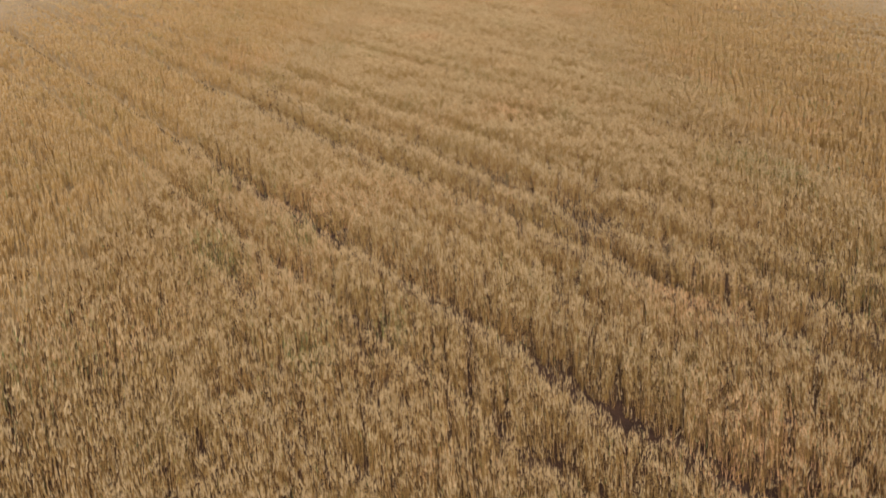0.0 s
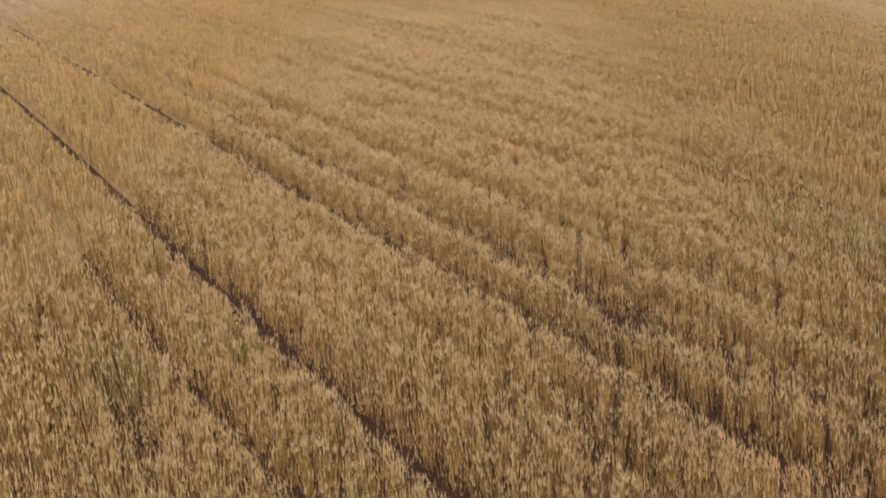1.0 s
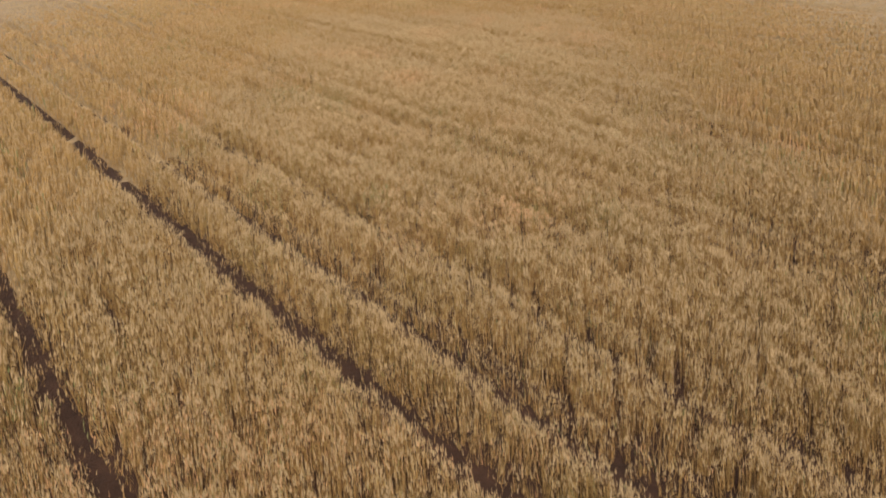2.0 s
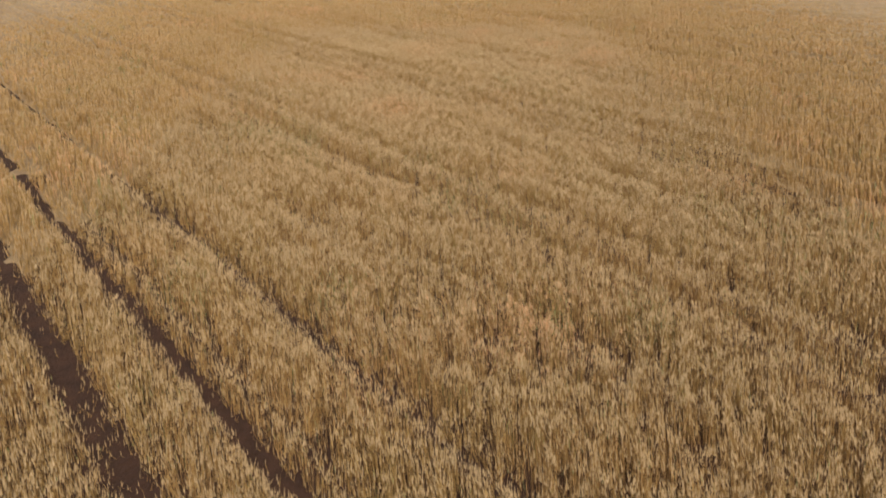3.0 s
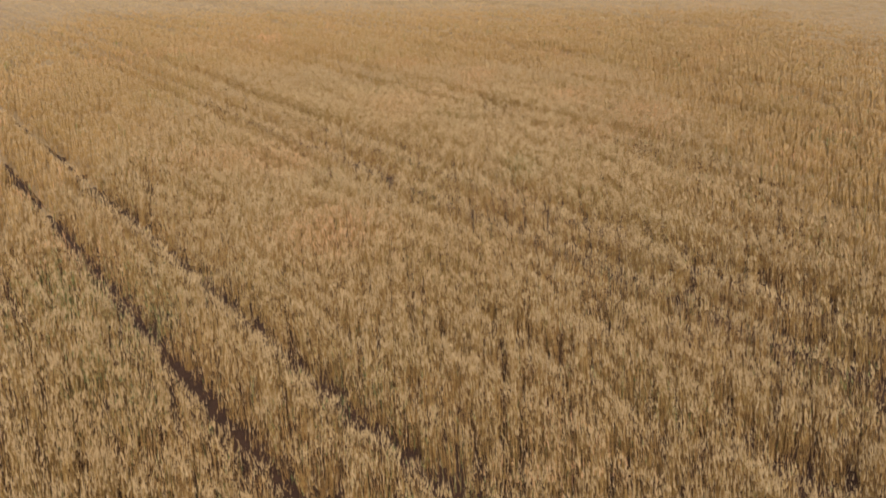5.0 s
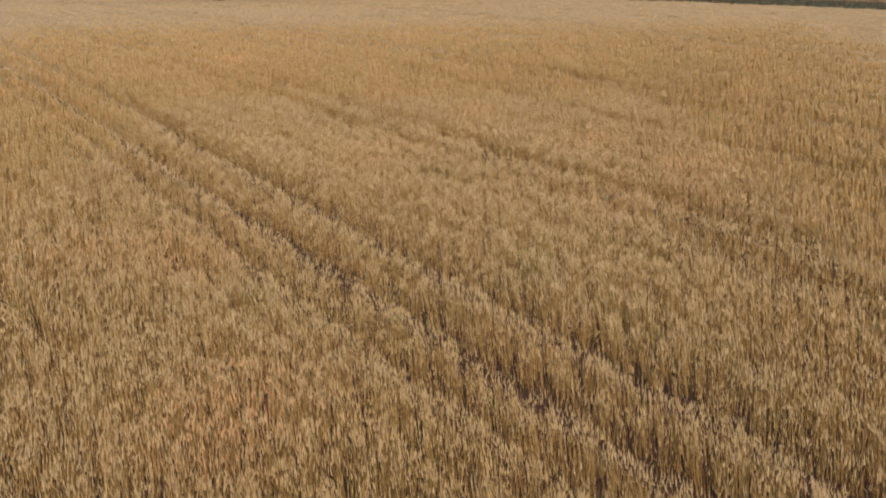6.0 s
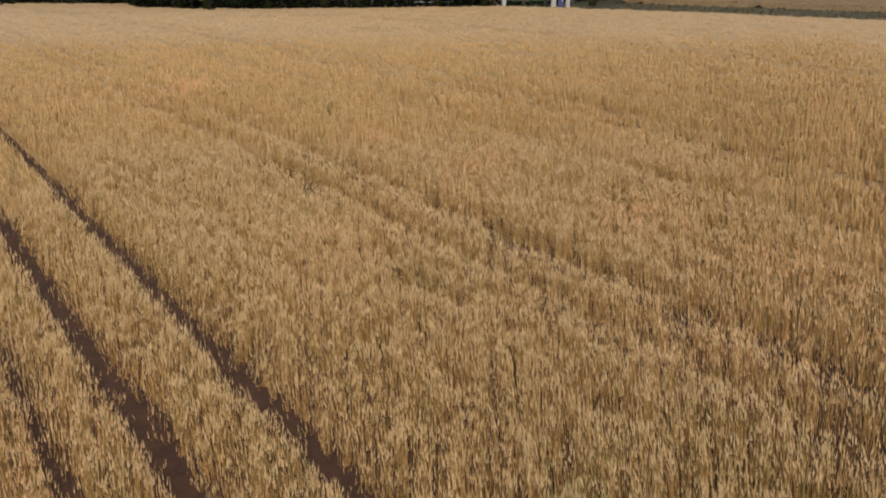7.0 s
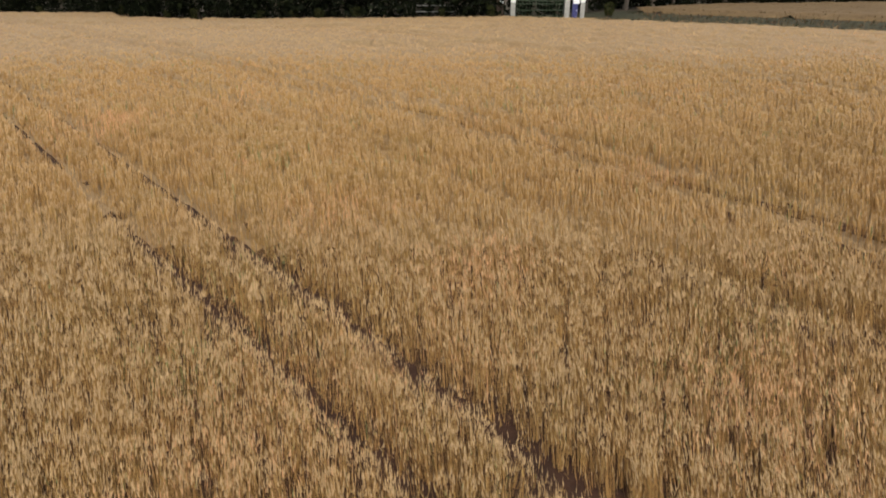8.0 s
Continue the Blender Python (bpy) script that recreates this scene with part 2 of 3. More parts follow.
def crop_height(x, y):
    """How tall the wheat stands at a place, wheel tracks aside."""
    u, s = rows_of(x, y)
    fine, clump, streak = value_noise(u / 0.12, s / 0.18, 1), value_noise(u / 0.28, s / 0.5, 2), value_noise(u / 0.27, s / 2.8, 12)
    pit = 0.55 * np.clip((0.34 - clump) / 0.22, 0, 1) + 0.6 * np.clip((0.30 - streak) / 0.18, 0, 1) + np.clip((0.15 - gaps(x, y)) / 0.06, 0, 1)
    h = CROP * (1.01 - 0.36 * np.minimum(pit, 1.3) + 0.20 * (broad_wave(x, y) - 0.5) + 0.12 * (fine - 0.5) + 0.10 * (clump - 0.5))
    return h * (1 - 0.58 * flattened(x, y)) * (1 - 0.5 * near_spots(x, y, BARE_SPOTS))


def stand(x, y, rng):
    """Which of the places carry a plant, how tall it is and how it is coloured."""
    u, s = rows_of(x, y)
    bare = bareness(x, y)
    keep = (1 - 0.96 * bare) * (1 - 0.6 * flattened(x, y)) * np.where(gaps(x, y) < 0.10, 0.5, 1.0) * (1 - 0.5 * near_spots(x, y, BARE_SPOTS))
    ok = rng.random(len(x)) < keep
    ok &= y < crop_edge(x) + 0.5 * (value_noise(x / 0.7, y / 0.7, 5) - 0.5)
    tall = crop_height(x, y) * (1 - 0.5 * bare) * (1 - 0.45 * bareness(x, y, 0.17, 0.26)) + CROP * 0.045 * rng.standard_normal(len(x))
    green = np.clip(value_noise(u / 1.1, s / 2.0, 6) - 0.74, 0, 1) * 1.6 + 0.02 + near_spots(x, y, GREEN_SPOTS)
    rust = np.clip(value_noise(x / 2.3, y / 2.3, 7) - 0.70, 0, 1) * 1.2 + 0.7 * near_spots(x, y, RUST_SPOTS)
    pick = rng.random(len(x))
    kind = np.where(pick < green * 0.6, 1, np.where(pick > 1 - rust * 0.8, 2, 0))
    return ok, tall, kind


def reach(x, y):
    """How near the flight comes to a place, in metres ahead of it."""
    return np.maximum(np.maximum(4.0, np.abs(x - 1.0) / 0.75), y - 33.3)


def in_sight(x, y):
    return (y > 2.0) & (np.abs(x - 1.0) < 0.80 * y + 2.5)


def scatter(x0, y0, x1, y1, per_m2, near, far, rng, tuft=0.14, spread=0.036):
    """Places of plants: tufts on a loose lattice, each a handful of shoots that lean together."""
    corner = [rows_of(x, y) for x in (x0, x1) for y in (y0, y1)]
    (u0, s0), (u1, s1) = np.min(corner, 0), np.max(corner, 0)
    cu, cs = np.meshgrid(np.arange(u0, u1, tuft * 0.85), np.arange(s0, s1, tuft * 1.1))
    cu = cu.ravel() + rng.uniform(-0.33, 0.33, cu.size) * tuft
    cs = cs.ravel() + rng.uniform(-0.5, 0.5, cs.size) * tuft
    cx, cy = cu * ACROSS[0] + cs * ROW[0], cu * ACROSS[1] + cs * ROW[1]
    ok = (cx > x0) & (cx < x1) & (cy > y0) & (cy < y1) & (reach(cx, cy) > near * 0.85) & (reach(cx, cy) < far * 1.15) & in_sight(cx, cy)
    cx, cy = cx[ok], cy[ok]
    each = rng.poisson(per_m2 * 0.935 * tuft * tuft * rng.uniform(0.5, 1.5, len(cx)))
    rise = rng.normal(0, 0.042, len(cx))
    tilt = rng.normal(0, 0.025, (len(cx), 2))
    who = np.repeat(np.arange(len(cx)), each)
    off = rng.normal(0, spread, (len(who), 2))
    x, y = cx[who] + off[:, 0], cy[who] + off[:, 1]
    d = reach(x, y) * (1 + rng.uniform(-0.10, 0.10, len(x)))
    here = (d >= near) & (d < far)
    x, y, off, who = x[here], y[here], off[here], who[here]
    ok, tall, kind = stand(x, y, rng)
    tall = tall + rise[who] - 0.9 * (off ** 2).sum(1) / spread
    return x[ok], y[ok], tall[ok].clip(0.12, 0.8), kind[ok], (off * 0.30 + tilt[who])[ok]


class Sheaf:
    """Gathers plants, many at a time, as one mesh."""

    def __init__(self):
        self.verts, self.tris, self.mats, self.count = [], [], [], 0

    def add(self, places, tris, mats):
        """places: n x k x 3; tris: the triangles of one plant; mats: one material number, n, or n x the triangles."""
        n, k = places.shape[:2]
        self.verts.append(places.reshape(-1, 3))
        base = self.count + np.arange(n)[:, None, None] * k
        self.tris.append((base + np.array(tris)[None]).reshape(-1, 3))
        mats = np.asarray(mats)
        self.mats.append(mats.ravel() if mats.ndim == 2 else np.repeat(np.broadcast_to(mats, n), len(tris)))
        self.count += n * k

    def sheet(self, places, tris, mat):
        used, inverse = np.unique(tris, return_inverse=True)
        self.verts.append(places[used])
        self.tris.append(self.count + inverse.reshape(-1, 3))
        self.mats.append(np.full(len(tris), mat))
        self.count += len(used)

    def done(self, name):
        return mesh_from(name, np.concatenate(self.verts), np.concatenate(self.tris), WHEAT, np.concatenate(self.mats))


def level(angle):
    return np.stack([np.cos(angle), np.sin(angle), 0 * angle], -1)


def wheat(sheaf, x, y, tall, kind, splay, rng, fine, wide):
    """Shoots of wheat: a straw, leaves and a nodding ear. fine: 2 for the nearest, 1 farther off, 0 for straw and ear in one. wide: the ear's width."""
    n = len(x)
    up = np.array((0, 0, 1.0))
    turn = rng.uniform(0, 2 * np.pi, n)
    laid = flattened(x, y)[:, None]
    root = np.stack([x, y, ground_z(x, y)], -1)
    ear_long = rng.normal(0.088, 0.014, n).clip(0.055, 0.13)
    gust = 0.6 + 0.8 * value_noise(x / 1.7, y / 1.7, 14)
    lean = rng.normal(0, 0.018, (n, 2)) + (gust * tall / CROP)[:, None] * np.array(WIND) + splay + laid * np.array((0.24, -0.08))
    neck = root + np.stack([lean[:, 0], lean[:, 1], tall - ear_long], -1)
    straw = np.where(kind == 1, np.where(rng.random(n) < 0.6, 3, 1), np.where(kind == 2, np.where(rng.random(n) < 0.5, 4, 1), 1))
    bend = level(rng.uniform(0, 2 * np.pi, n)) * rng.gamma(0.9, 0.13, n).clip(0, 1.3)[:, None] + np.array((*WIND, 0)) * rng.uniform(0.8, 4.0, n)[:, None]
    axis = up + np.concatenate([lean, np.zeros((n, 1))], 1) + bend
    tip = neck + axis / np.linalg.norm(axis, axis=1, keepdims=True) * ear_long[:, None]
    gold = np.where(kind == 1, np.where(rng.random(n) < 0.3, 3, 0), np.where(kind == 2, 4, 0))
    half = wide * rng.uniform(0.38, 0.62, n)[:, None]
    if fine == 0:
        side = level(turn) * half
        mid = neck * 0.8 + tip * 0.2
        if wide > 0.025:
            low = root * 0.06 + neck * 0.94
            sheaf.add(np.stack([low - side, low + side, tip], 1), [(0, 1, 2)], gold)
        else:
            sheaf.add(np.stack([root, mid - side, mid + side, tip], 1), [(0, 1, 2), (1, 3, 2)], np.stack([straw, gold], 1))
        return
    side = level(turn) * half * 0.62
    sheaf.add(np.stack([root - side, root + side, neck + up * 0.01], 1), [(0, 1, 2)], straw)
    # ear
    if fine == 2:
        ring = [neck + axis * 0.015 + level(turn + k * 2.0944) * half for k in range(3)]
        sheaf.add(np.stack(ring + [tip], 1), [(3, 0, 1), (3, 1, 2), (3, 2, 0)], gold)
    else:
        mid = neck * 0.7 + tip * 0.3
        a = level(turn + 0.8) * half
        sheaf.add(np.stack([neck, mid - a, mid + a, tip], 1), [(0, 1, 2), (1, 3, 2)], gold)
    # dry leaves, most of them held up along the straw
    some = rng.random(n) < (0.6 if fine == 2 else 0.35)
    m = int(some.sum())
    go = rng.uniform(0, 2 * np.pi, m)
    out, thwart = level(go), level(go + 1.57) * wide * 0.42
    start = root[some] + (neck[some] - root[some]) * rng.uniform(0.25, 0.95, m)[:, None]
    long = rng.uniform(0.08, 0.18, m)[:, None]
    end = start + (out * 0.8 + np.array((*WIND, 0)) * 2.6) * long * rng.uniform(0.15, 0.6, m)[:, None] + up * long * rng.uniform(0.1, 0.95, m)[:, None]
    blade = np.where((kind[some] == 1) | (rng.random(m) < 0.04), 3, 2)
    sheaf.add(np.stack([start - thwart, start + thwart, end], 1), [(0, 1, 2)], blade)


def spikes(sheaf, x, y, tall, rng, wide, mat):
    """Grain too far off to show more than the spikes of its ears."""
    n = len(x)
    foot = np.stack([x, y, ground_z(x, y) + tall * 0.6], -1)
    c = level(rng.uniform(0, 2 * np.pi, n)) * wide
    head = foot + np.stack([rng.normal(0, 0.05, n), rng.normal(0, 0.05, n), tall * 0.4], -1)
    sheaf.add(np.stack([foot - c, foot + c, head], 1), [(0, 1, 2)], mat)


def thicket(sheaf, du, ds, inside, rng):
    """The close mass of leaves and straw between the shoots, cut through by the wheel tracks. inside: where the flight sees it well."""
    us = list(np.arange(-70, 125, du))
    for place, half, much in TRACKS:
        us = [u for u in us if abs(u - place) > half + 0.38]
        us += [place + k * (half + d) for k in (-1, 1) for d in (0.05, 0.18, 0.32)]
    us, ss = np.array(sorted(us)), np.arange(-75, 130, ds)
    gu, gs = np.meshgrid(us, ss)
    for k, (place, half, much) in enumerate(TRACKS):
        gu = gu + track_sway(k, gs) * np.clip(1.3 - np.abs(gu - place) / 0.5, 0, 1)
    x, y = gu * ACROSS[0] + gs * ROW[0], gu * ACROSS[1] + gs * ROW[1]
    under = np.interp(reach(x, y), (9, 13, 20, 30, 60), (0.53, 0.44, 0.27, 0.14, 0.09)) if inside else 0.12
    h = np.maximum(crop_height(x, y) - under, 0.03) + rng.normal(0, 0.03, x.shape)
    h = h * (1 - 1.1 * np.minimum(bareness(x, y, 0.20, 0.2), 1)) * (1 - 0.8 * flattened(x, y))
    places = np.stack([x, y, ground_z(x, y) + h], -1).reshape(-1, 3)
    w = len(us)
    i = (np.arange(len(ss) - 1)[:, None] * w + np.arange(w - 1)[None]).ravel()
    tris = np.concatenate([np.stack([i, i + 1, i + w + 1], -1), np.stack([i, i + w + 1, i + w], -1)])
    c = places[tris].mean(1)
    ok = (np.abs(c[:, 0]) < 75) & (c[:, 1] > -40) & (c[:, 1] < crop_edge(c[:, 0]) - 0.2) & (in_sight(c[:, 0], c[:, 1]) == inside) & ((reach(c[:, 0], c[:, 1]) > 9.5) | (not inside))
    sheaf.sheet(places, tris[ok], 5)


# ---- ground ----
def build_ground():
    def axis(lo, hi, step):
        mid = np.arange(lo, hi + step / 2, step)
        grow = np.cumsum(step * 1.35 ** np.arange(1, 22))
        return np.concatenate([lo - grow[::-1], mid, hi + grow])
    xs, ys = axis(-70, 90, 2.0), axis(-20, 140, 2.0)
    gx, gy = np.meshgrid(xs, ys)
    verts = np.stack([gx, gy, ground_z(gx, gy)], -1).reshape(-1, 3)
    w, h = len(xs), len(ys)
    i = (np.arange(h - 1)[:, None] * w + np.arange(w - 1)[None]).ravel()
    tris = np.concatenate([np.stack([i, i + 1, i + w + 1], -1), np.stack([i, i + w + 1, i + w], -1)])
    c = verts[tris].mean(1)
    kind = (c[:, 1] > crop_edge(c[:, 0]) + 0.3).astype(int)
    wood = np.where(c[:, 0] < 9, crop_edge(c[:, 0]) + 3.0, np.interp(c[:, 0], (9, 14, 22, 29, 39, 63, 110), (95, 100, 106, 114, 121, 129, 142)))
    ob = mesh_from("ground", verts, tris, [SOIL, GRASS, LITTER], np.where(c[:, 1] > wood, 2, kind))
    return tagged(ob, "bare brown soil and rough grass under the wheat", "ground", kind="structure")


build_ground()

# ---- the wheat ----
rng = np.random.default_rng(7)
crop = Sheaf()
wheat(crop, *scatter(-6, 1, 8, 41, 840, 0, 6.2, rng), rng, 2, 0.0100)
wheat(crop, *scatter(-10, 1, 12, 46, 640, 6.2, 10, rng), rng, 1, 0.0125)
wheat(crop, *scatter(-16, 1, 18, 54, 440, 10, 17, rng, 0.155, 0.042), rng, 0, 0.0160)
wheat(crop, *scatter(-25, 1, 27, 66, 240, 17, 29, rng, 0.18, 0.055), rng, 0, 0.0215)
wheat(crop, *scatter(-42, 4, 44, 88, 120, 29, 52, rng, 0.22, 0.08), rng, 0, 0.027)
wheat(crop, *scatter(-75, 15, 78, 115, 45, 52, 140, rng, 0.4, 0.15), rng, 0, 0.040)
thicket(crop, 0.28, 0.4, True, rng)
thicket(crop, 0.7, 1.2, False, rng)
tagged(crop.done("wheat_crop"), "ripe golden brown wheat standing in drilled rows", "wheat", kind="stuff")


# ---- beyond the crest: second field, verge, trees, gate ----
def second_near(x):
    return np.interp(x, (22, 24, 37, 60, 110), (101, 98, 87.5, 71, 38))


def second_far(x):
    return np.interp(x, (22, 29, 39, 63, 110), (105, 113, 120, 128, 141))


def second_field():
    n = 26000
    x, y = rng.uniform(22, 100, n), rng.uniform(45, 140, n)
    ok = (y > second_near(x) + rng.normal(0, 0.3, n)) & (y < second_far(x)) & in_sight(x, y)
    x, y = x[ok], y[ok]
    field = Sheaf()
    spikes(field, x, y, 0.42 + 0.12 * value_noise(x / 2.0, y / 2.0, 21), rng, 0.04, 6)
    us, ss = np.arange(22, 101, 1.0), np.arange(45, 141, 1.0)
    gx, gy = np.meshgrid(us, ss)
    gx, gy = gx + rng.uniform(-0.3, 0.3, gx.shape), gy + rng.uniform(-0.3, 0.3, gy.shape)
    places = np.stack([gx, gy, ground_z(gx, gy) + 0.42 * np.clip((gy - second_near(gx) - 0.3) / 1.2, -0.2, 1) + rng.normal(0, 0.04, gx.shape)], -1).reshape(-1, 3)
    w = len(us)
    i = (np.arange(len(ss) - 1)[:, None] * w + np.arange(w - 1)[None]).ravel()
    tris = np.concatenate([np.stack([i, i + 1, i + w + 1], -1), np.stack([i, i + w + 1, i + w], -1)])
    c = places[tris].mean(1)
    tris = tris[(c[:, 1] > second_near(c[:, 0]) - 0.3) & (c[:, 1] < second_far(c[:, 0]) - 0.5)]
    field.sheet(places, tris, 6)
    return tagged(field.done("grain_field"), "pale ripe grain on the next field", "grain field", kind="stuff")


second_field()


def verge_grass():
    """Rough grass between the wheat and what lies behind it."""
    n = 60000
    x, y = rng.uniform(-60, 75, n), rng.uniform(45, 116, n)
    edge = crop_edge(x)
    ok = (y > edge + 0.3) & (y < np.where(x > 20, second_near(x), edge + 9)) & in_sight(x, y)
    x, y = x[ok], y[ok]
    n = len(x)
    turn = rng.uniform(0, 2 * np.pi, n)
    c = np.stack([np.cos(turn), np.sin(turn), 0 * turn], -1) * 0.025
    foot = np.stack([x, y, ground_z(x, y)], -1)
    tall = rng.gamma(3, 0.06, n) * (0.6 + value_noise(x / 3, y / 3, 31))
    tip = foot + np.stack([rng.normal(0, 0.1, n), rng.normal(0, 0.1, n), tall], -1)
    verts = np.stack([foot - c, foot + c, tip], 1).reshape(-1, 3)
    ob = mesh_from("verge_grass", verts, np.arange(3 * n).reshape(-1, 3), [SCRUB, BROWN], (rng.random(n) < 0.45).astype(int))
    return tagged(ob, "rough grey-green and straw-coloured grass on the field verge", "grass", kind="stuff")


verge_grass()


def undergrowth(name, line, depth, tall, count, label):
    """A dense dark belt of leaves and twigs under the trees, along a line of x and y."""
    xs, ys = np.array([p[0] for p in line]), np.array([p[1] for p in line])
    x = rng.uniform(xs[0], xs[-1], count)
    y = np.interp(x, xs, ys) + rng.uniform(0, depth, count)
    high = tall * (0.45 + 0.8 * value_noise(x / 1.6, y / 1.6, 51))
    z = ground_z(x, y) + high * rng.random(count) ** 0.8
    a, b = rng.normal(0, 1, (2, count, 3))
    a *= 0.26 / np.linalg.norm(a, axis=1, keepdims=True)
    b *= 0.14 / np.linalg.norm(b, axis=1, keepdims=True)
    p = np.stack([x, y, z], -1)
    i = np.arange(count)[:, None] * 4
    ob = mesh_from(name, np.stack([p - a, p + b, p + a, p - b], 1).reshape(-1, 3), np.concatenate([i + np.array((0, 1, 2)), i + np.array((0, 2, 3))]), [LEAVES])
    return tagged(ob, label, "undergrowth", kind="stuff")


def limb(bm, way, r0, r1, sides=7):
    """A tapered, bent limb along a line of places."""
    rings = []
    for k, p in enumerate(way):
        ahead = (way[min(k + 1, len(way) - 1)] - way[max(k - 1, 0)]).normalized()
        a = ahead.orthogonal().normalized()
        b = ahead.cross(a)
        r = r0 + (r1 - r0) * k / (len(way) - 1)
        rings.append([bm.verts.new(p + (a * math.cos(2 * math.pi * j / sides) + b * math.sin(2 * math.pi * j / sides)) * r) for j in range(sides)])
    for one, two in zip(rings, rings[1:]):
        for j in range(sides):
            bm.faces.new((one[j], one[(j + 1) % sides], two[(j + 1) % sides], two[j]))
    bm.faces.new(rings[-1])


def crown_mesh(name, clumps, per, leaf, mat, parent, rng):
    """Many small leaves gathered in clumps: places and sizes."""
    spots = np.array([c[:3] for c in clumps])
    size = np.array([c[3] for c in clumps])
    who = rng.integers(0, len(clumps), per)
    d = rng.normal(0, 1, (per, 3))
    d = d / np.linalg.norm(d, axis=1, keepdims=True) * rng.uniform(0.35, 1.05, (per, 1)) ** 0.6
    p = spots[who] + d * size[who][:, None] * np.array((1, 1, 0.75))
    a = rng.normal(0, 1, (per, 3))
    a /= np.linalg.norm(a, axis=1, keepdims=True)
    b = np.cross(a, rng.normal(0, 1, (per, 3)))
    b /= np.linalg.norm(b, axis=1, keepdims=True)
    l = leaf * rng.uniform(0.6, 1.5, (per, 1))
    quad = np.stack([p - a * l, p + b * l * 0.45, p + a * l, p - b * l * 0.45], 1).reshape(-1, 3)
    i = np.arange(per)[:, None] * 4
    tris = np.concatenate([i + np.array((0, 1, 2)), i + np.array((0, 2, 3))])
    return mesh_from(name, quad, tris, [mat], None, parent)


def tree_thing(seed, tall, leaves, label):
    """A broad-leaved tree with limbs from low down and an uneven crown."""
    r = random.Random(seed)
    n = np.random.default_rng(seed)
    top = new("tree")
    bm = bmesh.new()
    stem = [Vector((0.12 * k * r.uniform(-1, 1), 0.12 * k * r.uniform(-1, 1), tall * 0.85 * k / 6 - 0.1)) for k in range(7)]
    limb(bm, stem, tall * 0.024, tall * 0.004, 9)
    clumps = []
    for k in range(13):
        f = 0.12 + 0.85 * k / 13
        foot = stem[0].lerp(stem[-1], f)
        a = r.uniform(0, 6.28)
        out = tall * (0.30 - 0.20 * f) * r.uniform(0.7, 1.2)
        way = [foot, foot + Vector((math.cos(a) * out * 0.5, math.sin(a) * out * 0.5, out * 0.35)), foot + Vector((math.cos(a) * out, math.sin(a) * out, out * r.uniform(0.1, 0.6)))]
        limb(bm, way, tall * 0.010 * (1.1 - f), tall * 0.002, 5)
        clumps.append((*way[2], out * r.uniform(0.45, 0.65) + 0.3))
        clumps.append((*(way[1] + Vector((r.uniform(-.4, .4), r.uniform(-.4, .4), 0.3))), out * r.uniform(0.3, 0.5) + 0.2))
    part("trunk", bm, BARK, top)
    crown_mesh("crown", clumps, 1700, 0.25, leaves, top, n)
    return tagged(top, label, "tree")


def spruce_thing(seed, tall, label):
    r = random.Random(seed)
    n = np.random.default_rng(seed)
    top = new("spruce_tree")
    bm = bmesh.new()
    limb(bm, [Vector((0, 0, tall * k / 5 - 0.1)) for k in range(6)], tall * 0.018, 0.02, 8)
    clumps = []
    for k in range(42):
        f = 0.04 + 0.93 * k / 42
        a = k * 2.4 + r.uniform(-0.3, 0.3)
        out = tall * 0.22 * (1 - f) * r.uniform(0.8, 1.15) + 0.15
        foot = Vector((0, 0, tall * f))
        tip = foot + Vector((math.cos(a) * out, math.sin(a) * out, -out * 0.25))
        limb(bm, [foot, foot.lerp(tip, 0.5) + Vector((0, 0, 0.05)), tip], 0.035 * (1.1 - f), 0.008, 4)
        for q in (0.45, 0.75, 1.0):
            clumps.append((*foot.lerp(tip, q), out * 0.22 + 0.15))
    part("trunk", bm, BARK, top)
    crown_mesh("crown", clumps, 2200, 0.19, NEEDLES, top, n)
    return tagged(top, label, "tree")


def shrub_thing(seed, tall, mat, label):
    r = random.Random(seed)
    n = np.random.default_rng(seed)
    top = new("shrub")
    bm = bmesh.new()
    clumps = []
    for k in range(7):
        a = r.uniform(0, 6.28)
        tip = Vector((math.cos(a) * tall * 0.4 * r.random(), math.sin(a) * tall * 0.4 * r.random(), tall * r.uniform(0.5, 0.95)))
        limb(bm, [Vector((0, 0, -0.05)), tip * 0.5 + Vector((0.05, 0, 0)), tip], 0.03, 0.006, 5)
        clumps.append((*tip, tall * r.uniform(0.2, 0.32)))
        clumps.append((*(tip * 0.55), tall * r.uniform(0.2, 0.3)))
    part("stems", bm, BARK, top)
    crown_mesh("crown", clumps, 700, 0.08, mat, top, n)
    return tagged(top, label, "shrub")


def set_down(ob, x, y, turn=0.0, size=1.0):
    ob.matrix_world = pose(x, y, float(ground_z(x, y)), 0, 0, turn) @ Matrix.Diagonal((size, size, size, 1))
    return ob


def grove(things, places, group):
    """Stands each thing and its copies on the ground at the places."""
    r = random.Random(len(places))
    fresh = set()
    for k, (x, y) in enumerate(places):
        ob = things[r.randrange(len(things))]
        if ob.name in fresh:
            ob = copy_thing(ob, Matrix())
        else:
            fresh.add(ob.name)
        tagged(set_down(ob, x + r.uniform(-0.8, 0.8), y + r.uniform(-0.6, 0.6), r.uniform(0, 360), r.uniform(0.85, 1.2)), group=group)
    for ob in things:
        if ob.name not in fresh:
            tagged(set_down(ob, *places[0]), group=group)


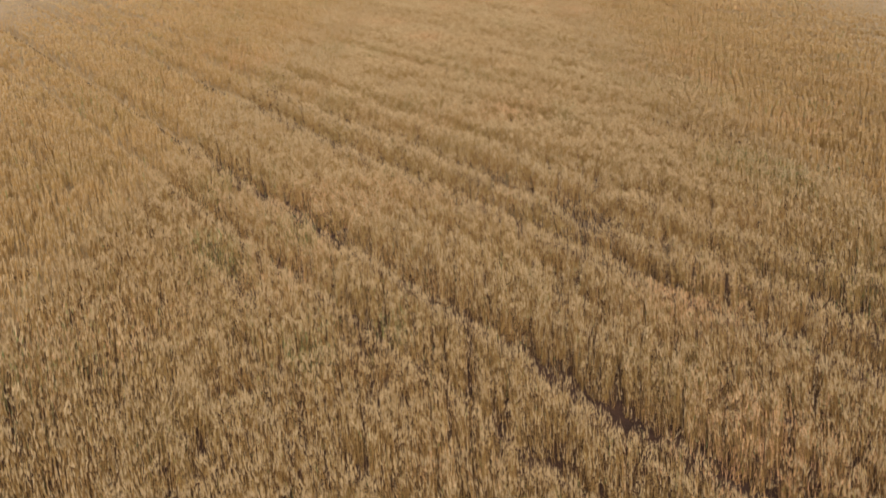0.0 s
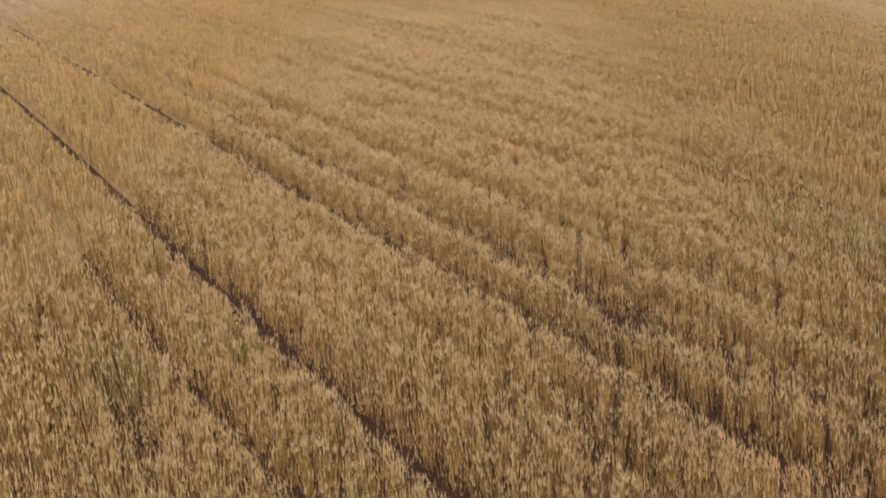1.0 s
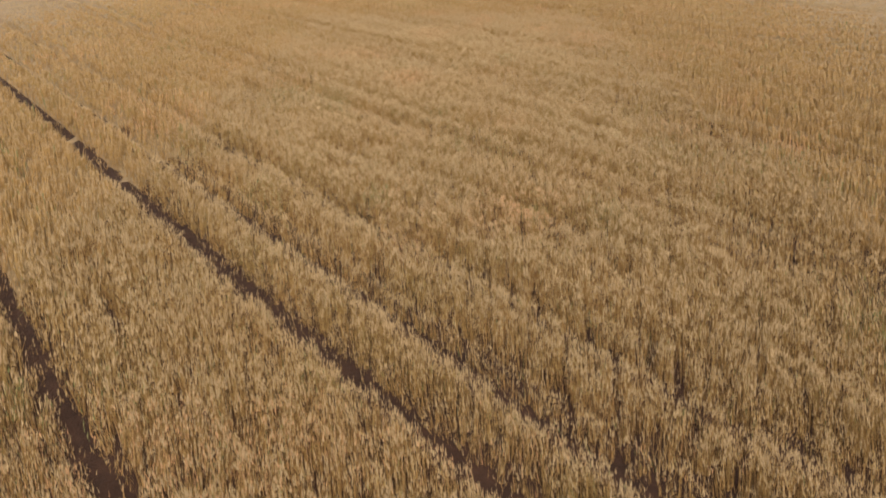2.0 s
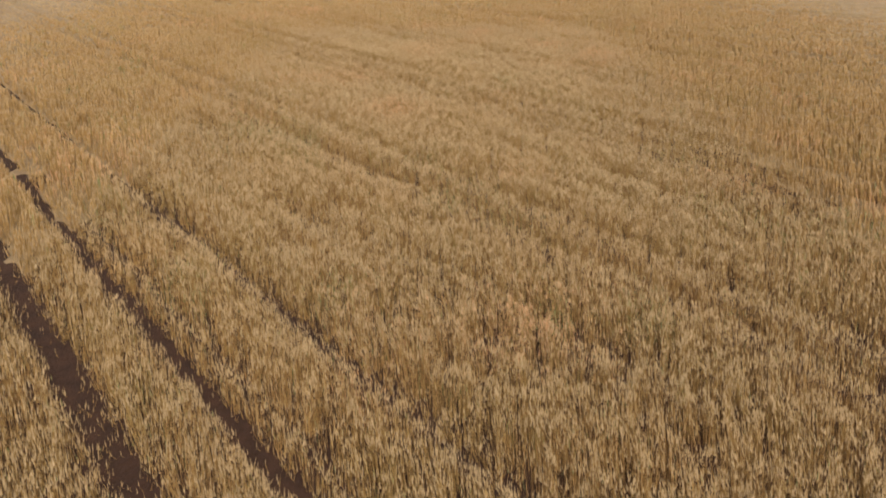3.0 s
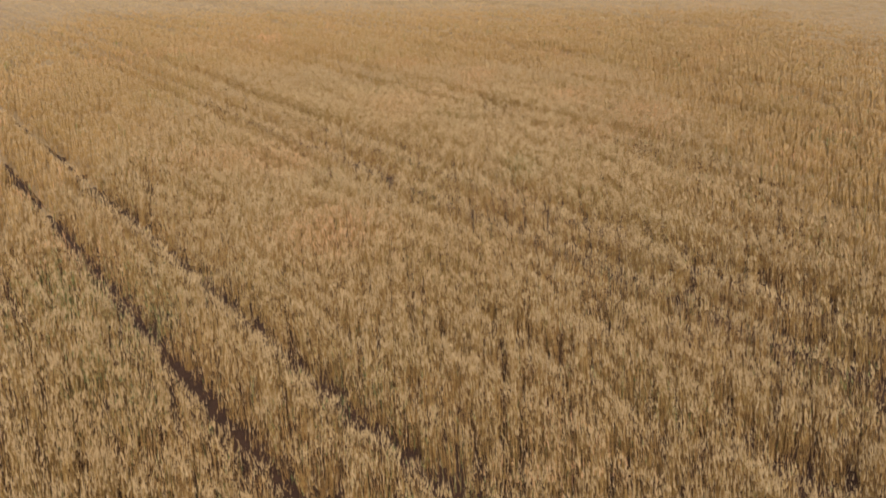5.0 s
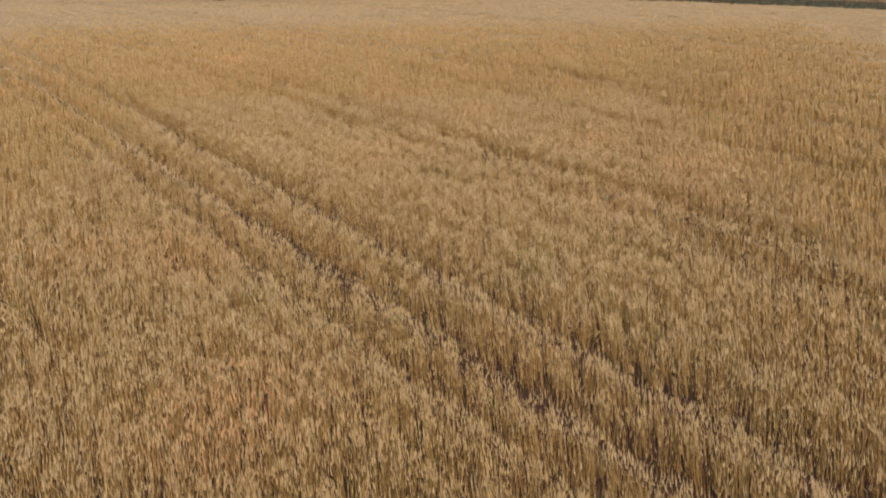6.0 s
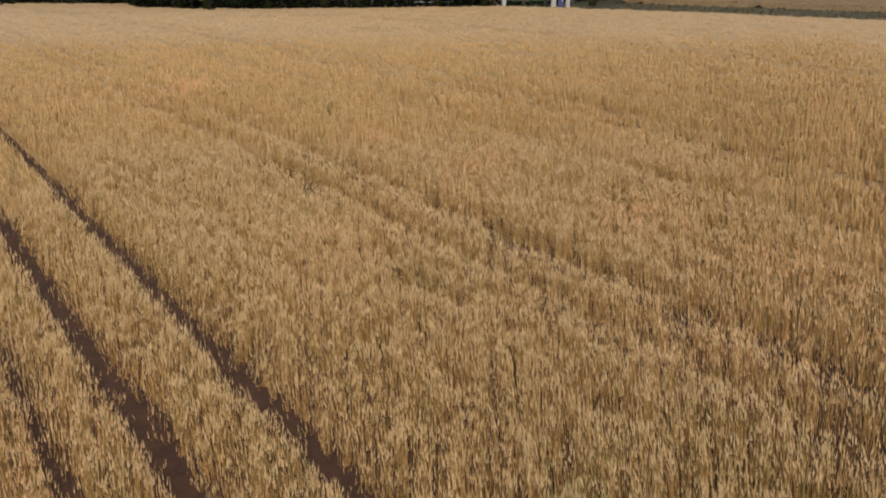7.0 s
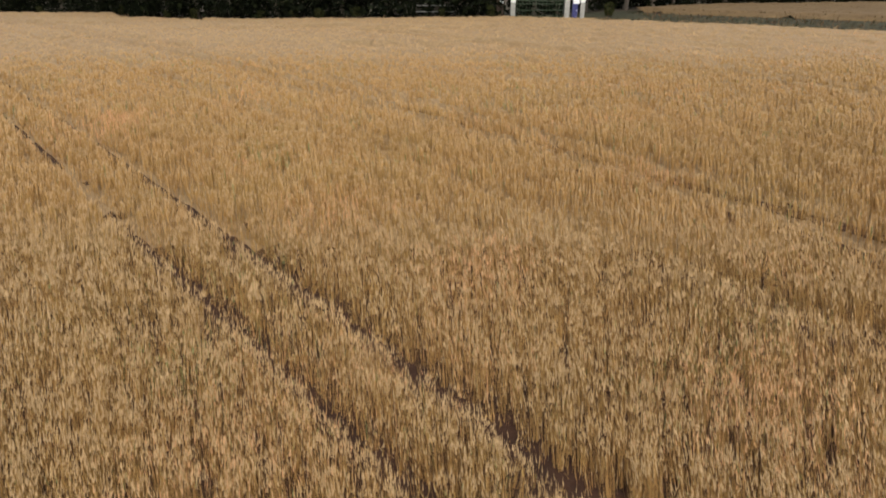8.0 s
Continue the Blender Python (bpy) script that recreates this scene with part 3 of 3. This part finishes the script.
broad = [tree_thing(3, 11, LEAVES, "dark green broad-leaved tree behind the wheat field"), tree_thing(8, 9, LEAVES, "dark green broad-leaved tree with low limbs")]
firs = [spruce_thing(5, 13, "dark spruce with branches down to the ground")]
near_row = [(x, float(crop_edge(x)) + 5.0) for x in np.arange(-62, 7, 4.2)] + [(x + 2, float(crop_edge(x)) + 10.0) for x in np.arange(-62, 9, 4.6)]
near_row += [(10.3, 95.5), (13.0, 99.0), (16.0, 103.0)]
grove(broad + firs, near_row, "trees behind the wheat field")
far_broad = [tree_thing(13, 12, LEAVES, "dark broad-leaved tree at the far edge of a field"), spruce_thing(15, 14, "dark spruce at the far edge of a field")]
far_row = [(x, float(second_far(x)) + 3.0) for x in np.arange(21, 92, 4.4)] + [(x + 2, float(second_far(x)) + 8.0) for x in np.arange(20, 92, 5.0)]
grove(far_broad, far_row, "trees beyond the second field")
shrubs = [shrub_thing(2, 1.3, LEAVES, "low dark green shrub at the field edge"), shrub_thing(4, 1.0, SCRUB, "low grey-green shrub at the field edge")]
low_row = [(x, float(crop_edge(x)) + 2.4) for x in np.arange(-50, 6, 3.7)] + [(15.4, 91.5), (17.4, 95.0)]
grove(shrubs, low_row, "shrubs along the field edge")


undergrowth("undergrowth", [(x, float(crop_edge(x)) + 2.2) for x in np.arange(-70, 7.1, 1.0)], 7.0, 3.6, 22000, "dense dark undergrowth beneath the trees")
undergrowth("undergrowth", [(8.2, 94.0), (12.5, 95.0), (14.5, 100.0), (22, 109), (29, 115.0), (39, 122.0), (63, 130.0), (95, 139.0)], 7.0, 4.0, 22000, "dense dark undergrowth at the wood's edge")


def pillar_thing(x, y, tall, wide, white_from, label):
    top = new("gate_pillar")
    bm = bmesh.new()
    box(bm, -wide / 2, -wide / 2, -0.15, wide / 2, wide / 2, white_from, 0.015)
    part("shaft", bm, CONCRETE, top)
    bm = bmesh.new()
    box(bm, -wide / 2 - 0.004, -wide / 2 - 0.004, white_from, wide / 2 + 0.004, wide / 2 + 0.004, tall, 0.015)
    part("painted_top", bm, LIMEWASH, top, "white limewashed top")
    bm = bmesh.new()
    box(bm, -wide / 2 - 0.05, -wide / 2 - 0.05, tall, wide / 2 + 0.05, wide / 2 + 0.05, tall + 0.08, 0.02)
    part("cap", bm, CONCRETE, top)
    return tagged(set_down(top, x, y), label, "gate pillar", "gate pillars")


pillar_thing(7.75, 91.5, 1.9, 0.38, 1.35, "square grey concrete gate pillar with a white top")
pillar_thing(12.3, 91.0, 1.9, 0.42, 1.8, "square pale grey concrete gate pillar")
pillar_thing(13.62, 91.0, 1.9, 0.36, 1.3, "square grey concrete pillar with a white top beside a blue cabinet")


def gate_thing(x0, x1, y):
    top = new("field_gate")
    w = x1 - x0
    for z in (0.25, 0.75, 1.25, 1.5):
        bm = bmesh.new()
        limb(bm, [Vector((0.04, 0, z)), Vector((w / 2, 0, z - 0.01)), Vector((w - 0.04, 0, z))], 0.03, 0.03, 8)
        part("rail", bm, IRON, top)
    for k in range(15):
        bm = bmesh.new()
        limb(bm, [Vector((0.06 + (w - 0.12) * k / 14, 0.035, 0.15)), Vector((0.06 + (w - 0.12) * k / 14, 0.035, 0.9)), Vector((0.06 + (w - 0.12) * k / 14, 0.035, 1.52))], 0.012, 0.012, 6)
        part("bar", bm, IRON, top)
    return tagged(set_down(top, x0, y), "closed green iron gate between two concrete pillars", "gate")


gate_thing(7.95, 12.08, 91.3)


def notice_thing(x, y):
    top = new("notice_board")
    bm = bmesh.new()
    box(bm, -0.28, -0.04, -0.1, 0.28, 0.04, 1.75, 0.01)
    part("board", bm, DARKWOOD, top)
    bm = bmesh.new()
    box(bm, -0.02, -0.055, 1.28, 0.24, -0.042, 1.66, 0.003)
    part("plate", bm, WHITE, top, "small white plate")
    return tagged(set_down(top, x, y), "dark wooden board with a small white plate", "notice board")


notice_thing(6.62, 91.3)


def cabinet_thing(x, y):
    top = new("utility_cabinet")
    bm = bmesh.new()
    box(bm, -0.22, -0.18, -0.05, 0.22, 0.18, 1.22, 0.02)
    body = part("body", bm, BLUE, top)
    bm = bmesh.new()
    box(bm, -0.18, -0.195, 0.12, 0.18, -0.18, 1.12, 0.006)
    door = part("door", bm, BLUE, body)
    bm = bmesh.new()
    box(bm, 0.11, -0.215, 0.62, 0.14, -0.195, 0.78, 0.004)
    part("handle", bm, WHITE, body, "small pale handle")
    bm = bmesh.new()
    box(bm, -0.16, -0.2, 1.22, 0.34, 0.16, 1.72, 0.03)
    part("upper_box", bm, WHITE, top, "white upper box")
    return tagged(set_down(top, x, y), "narrow blue cabinet carrying a white box, beside the gate", "cabinet")


cabinet_thing(12.92, 90.7)


def rail_fence(x0, x1, y):
    top = new("rail_fence")
    w = x1 - x0
    for k in range(3):
        bm = bmesh.new()
        limb(bm, [Vector((w * k / 2, 0, -0.2)), Vector((w * k / 2 + 0.01, 0, 0.6)), Vector((w * k / 2, 0, 1.35))], 0.06, 0.05, 8)
        part("post", bm, BARK, top)
    for z in (0.7, 1.2):
        bm = bmesh.new()
        box(bm, -0.1, -0.085, z, w + 0.1, -0.05, z + 0.1, 0.008)
        part("rail", bm, CONCRETE, top, "weathered grey rail")
    return tagged(set_down(top, x0, y), "weathered grey wooden rail fence under the trees", "fence")


rail_fence(-0.6, 2.6, 92.6)
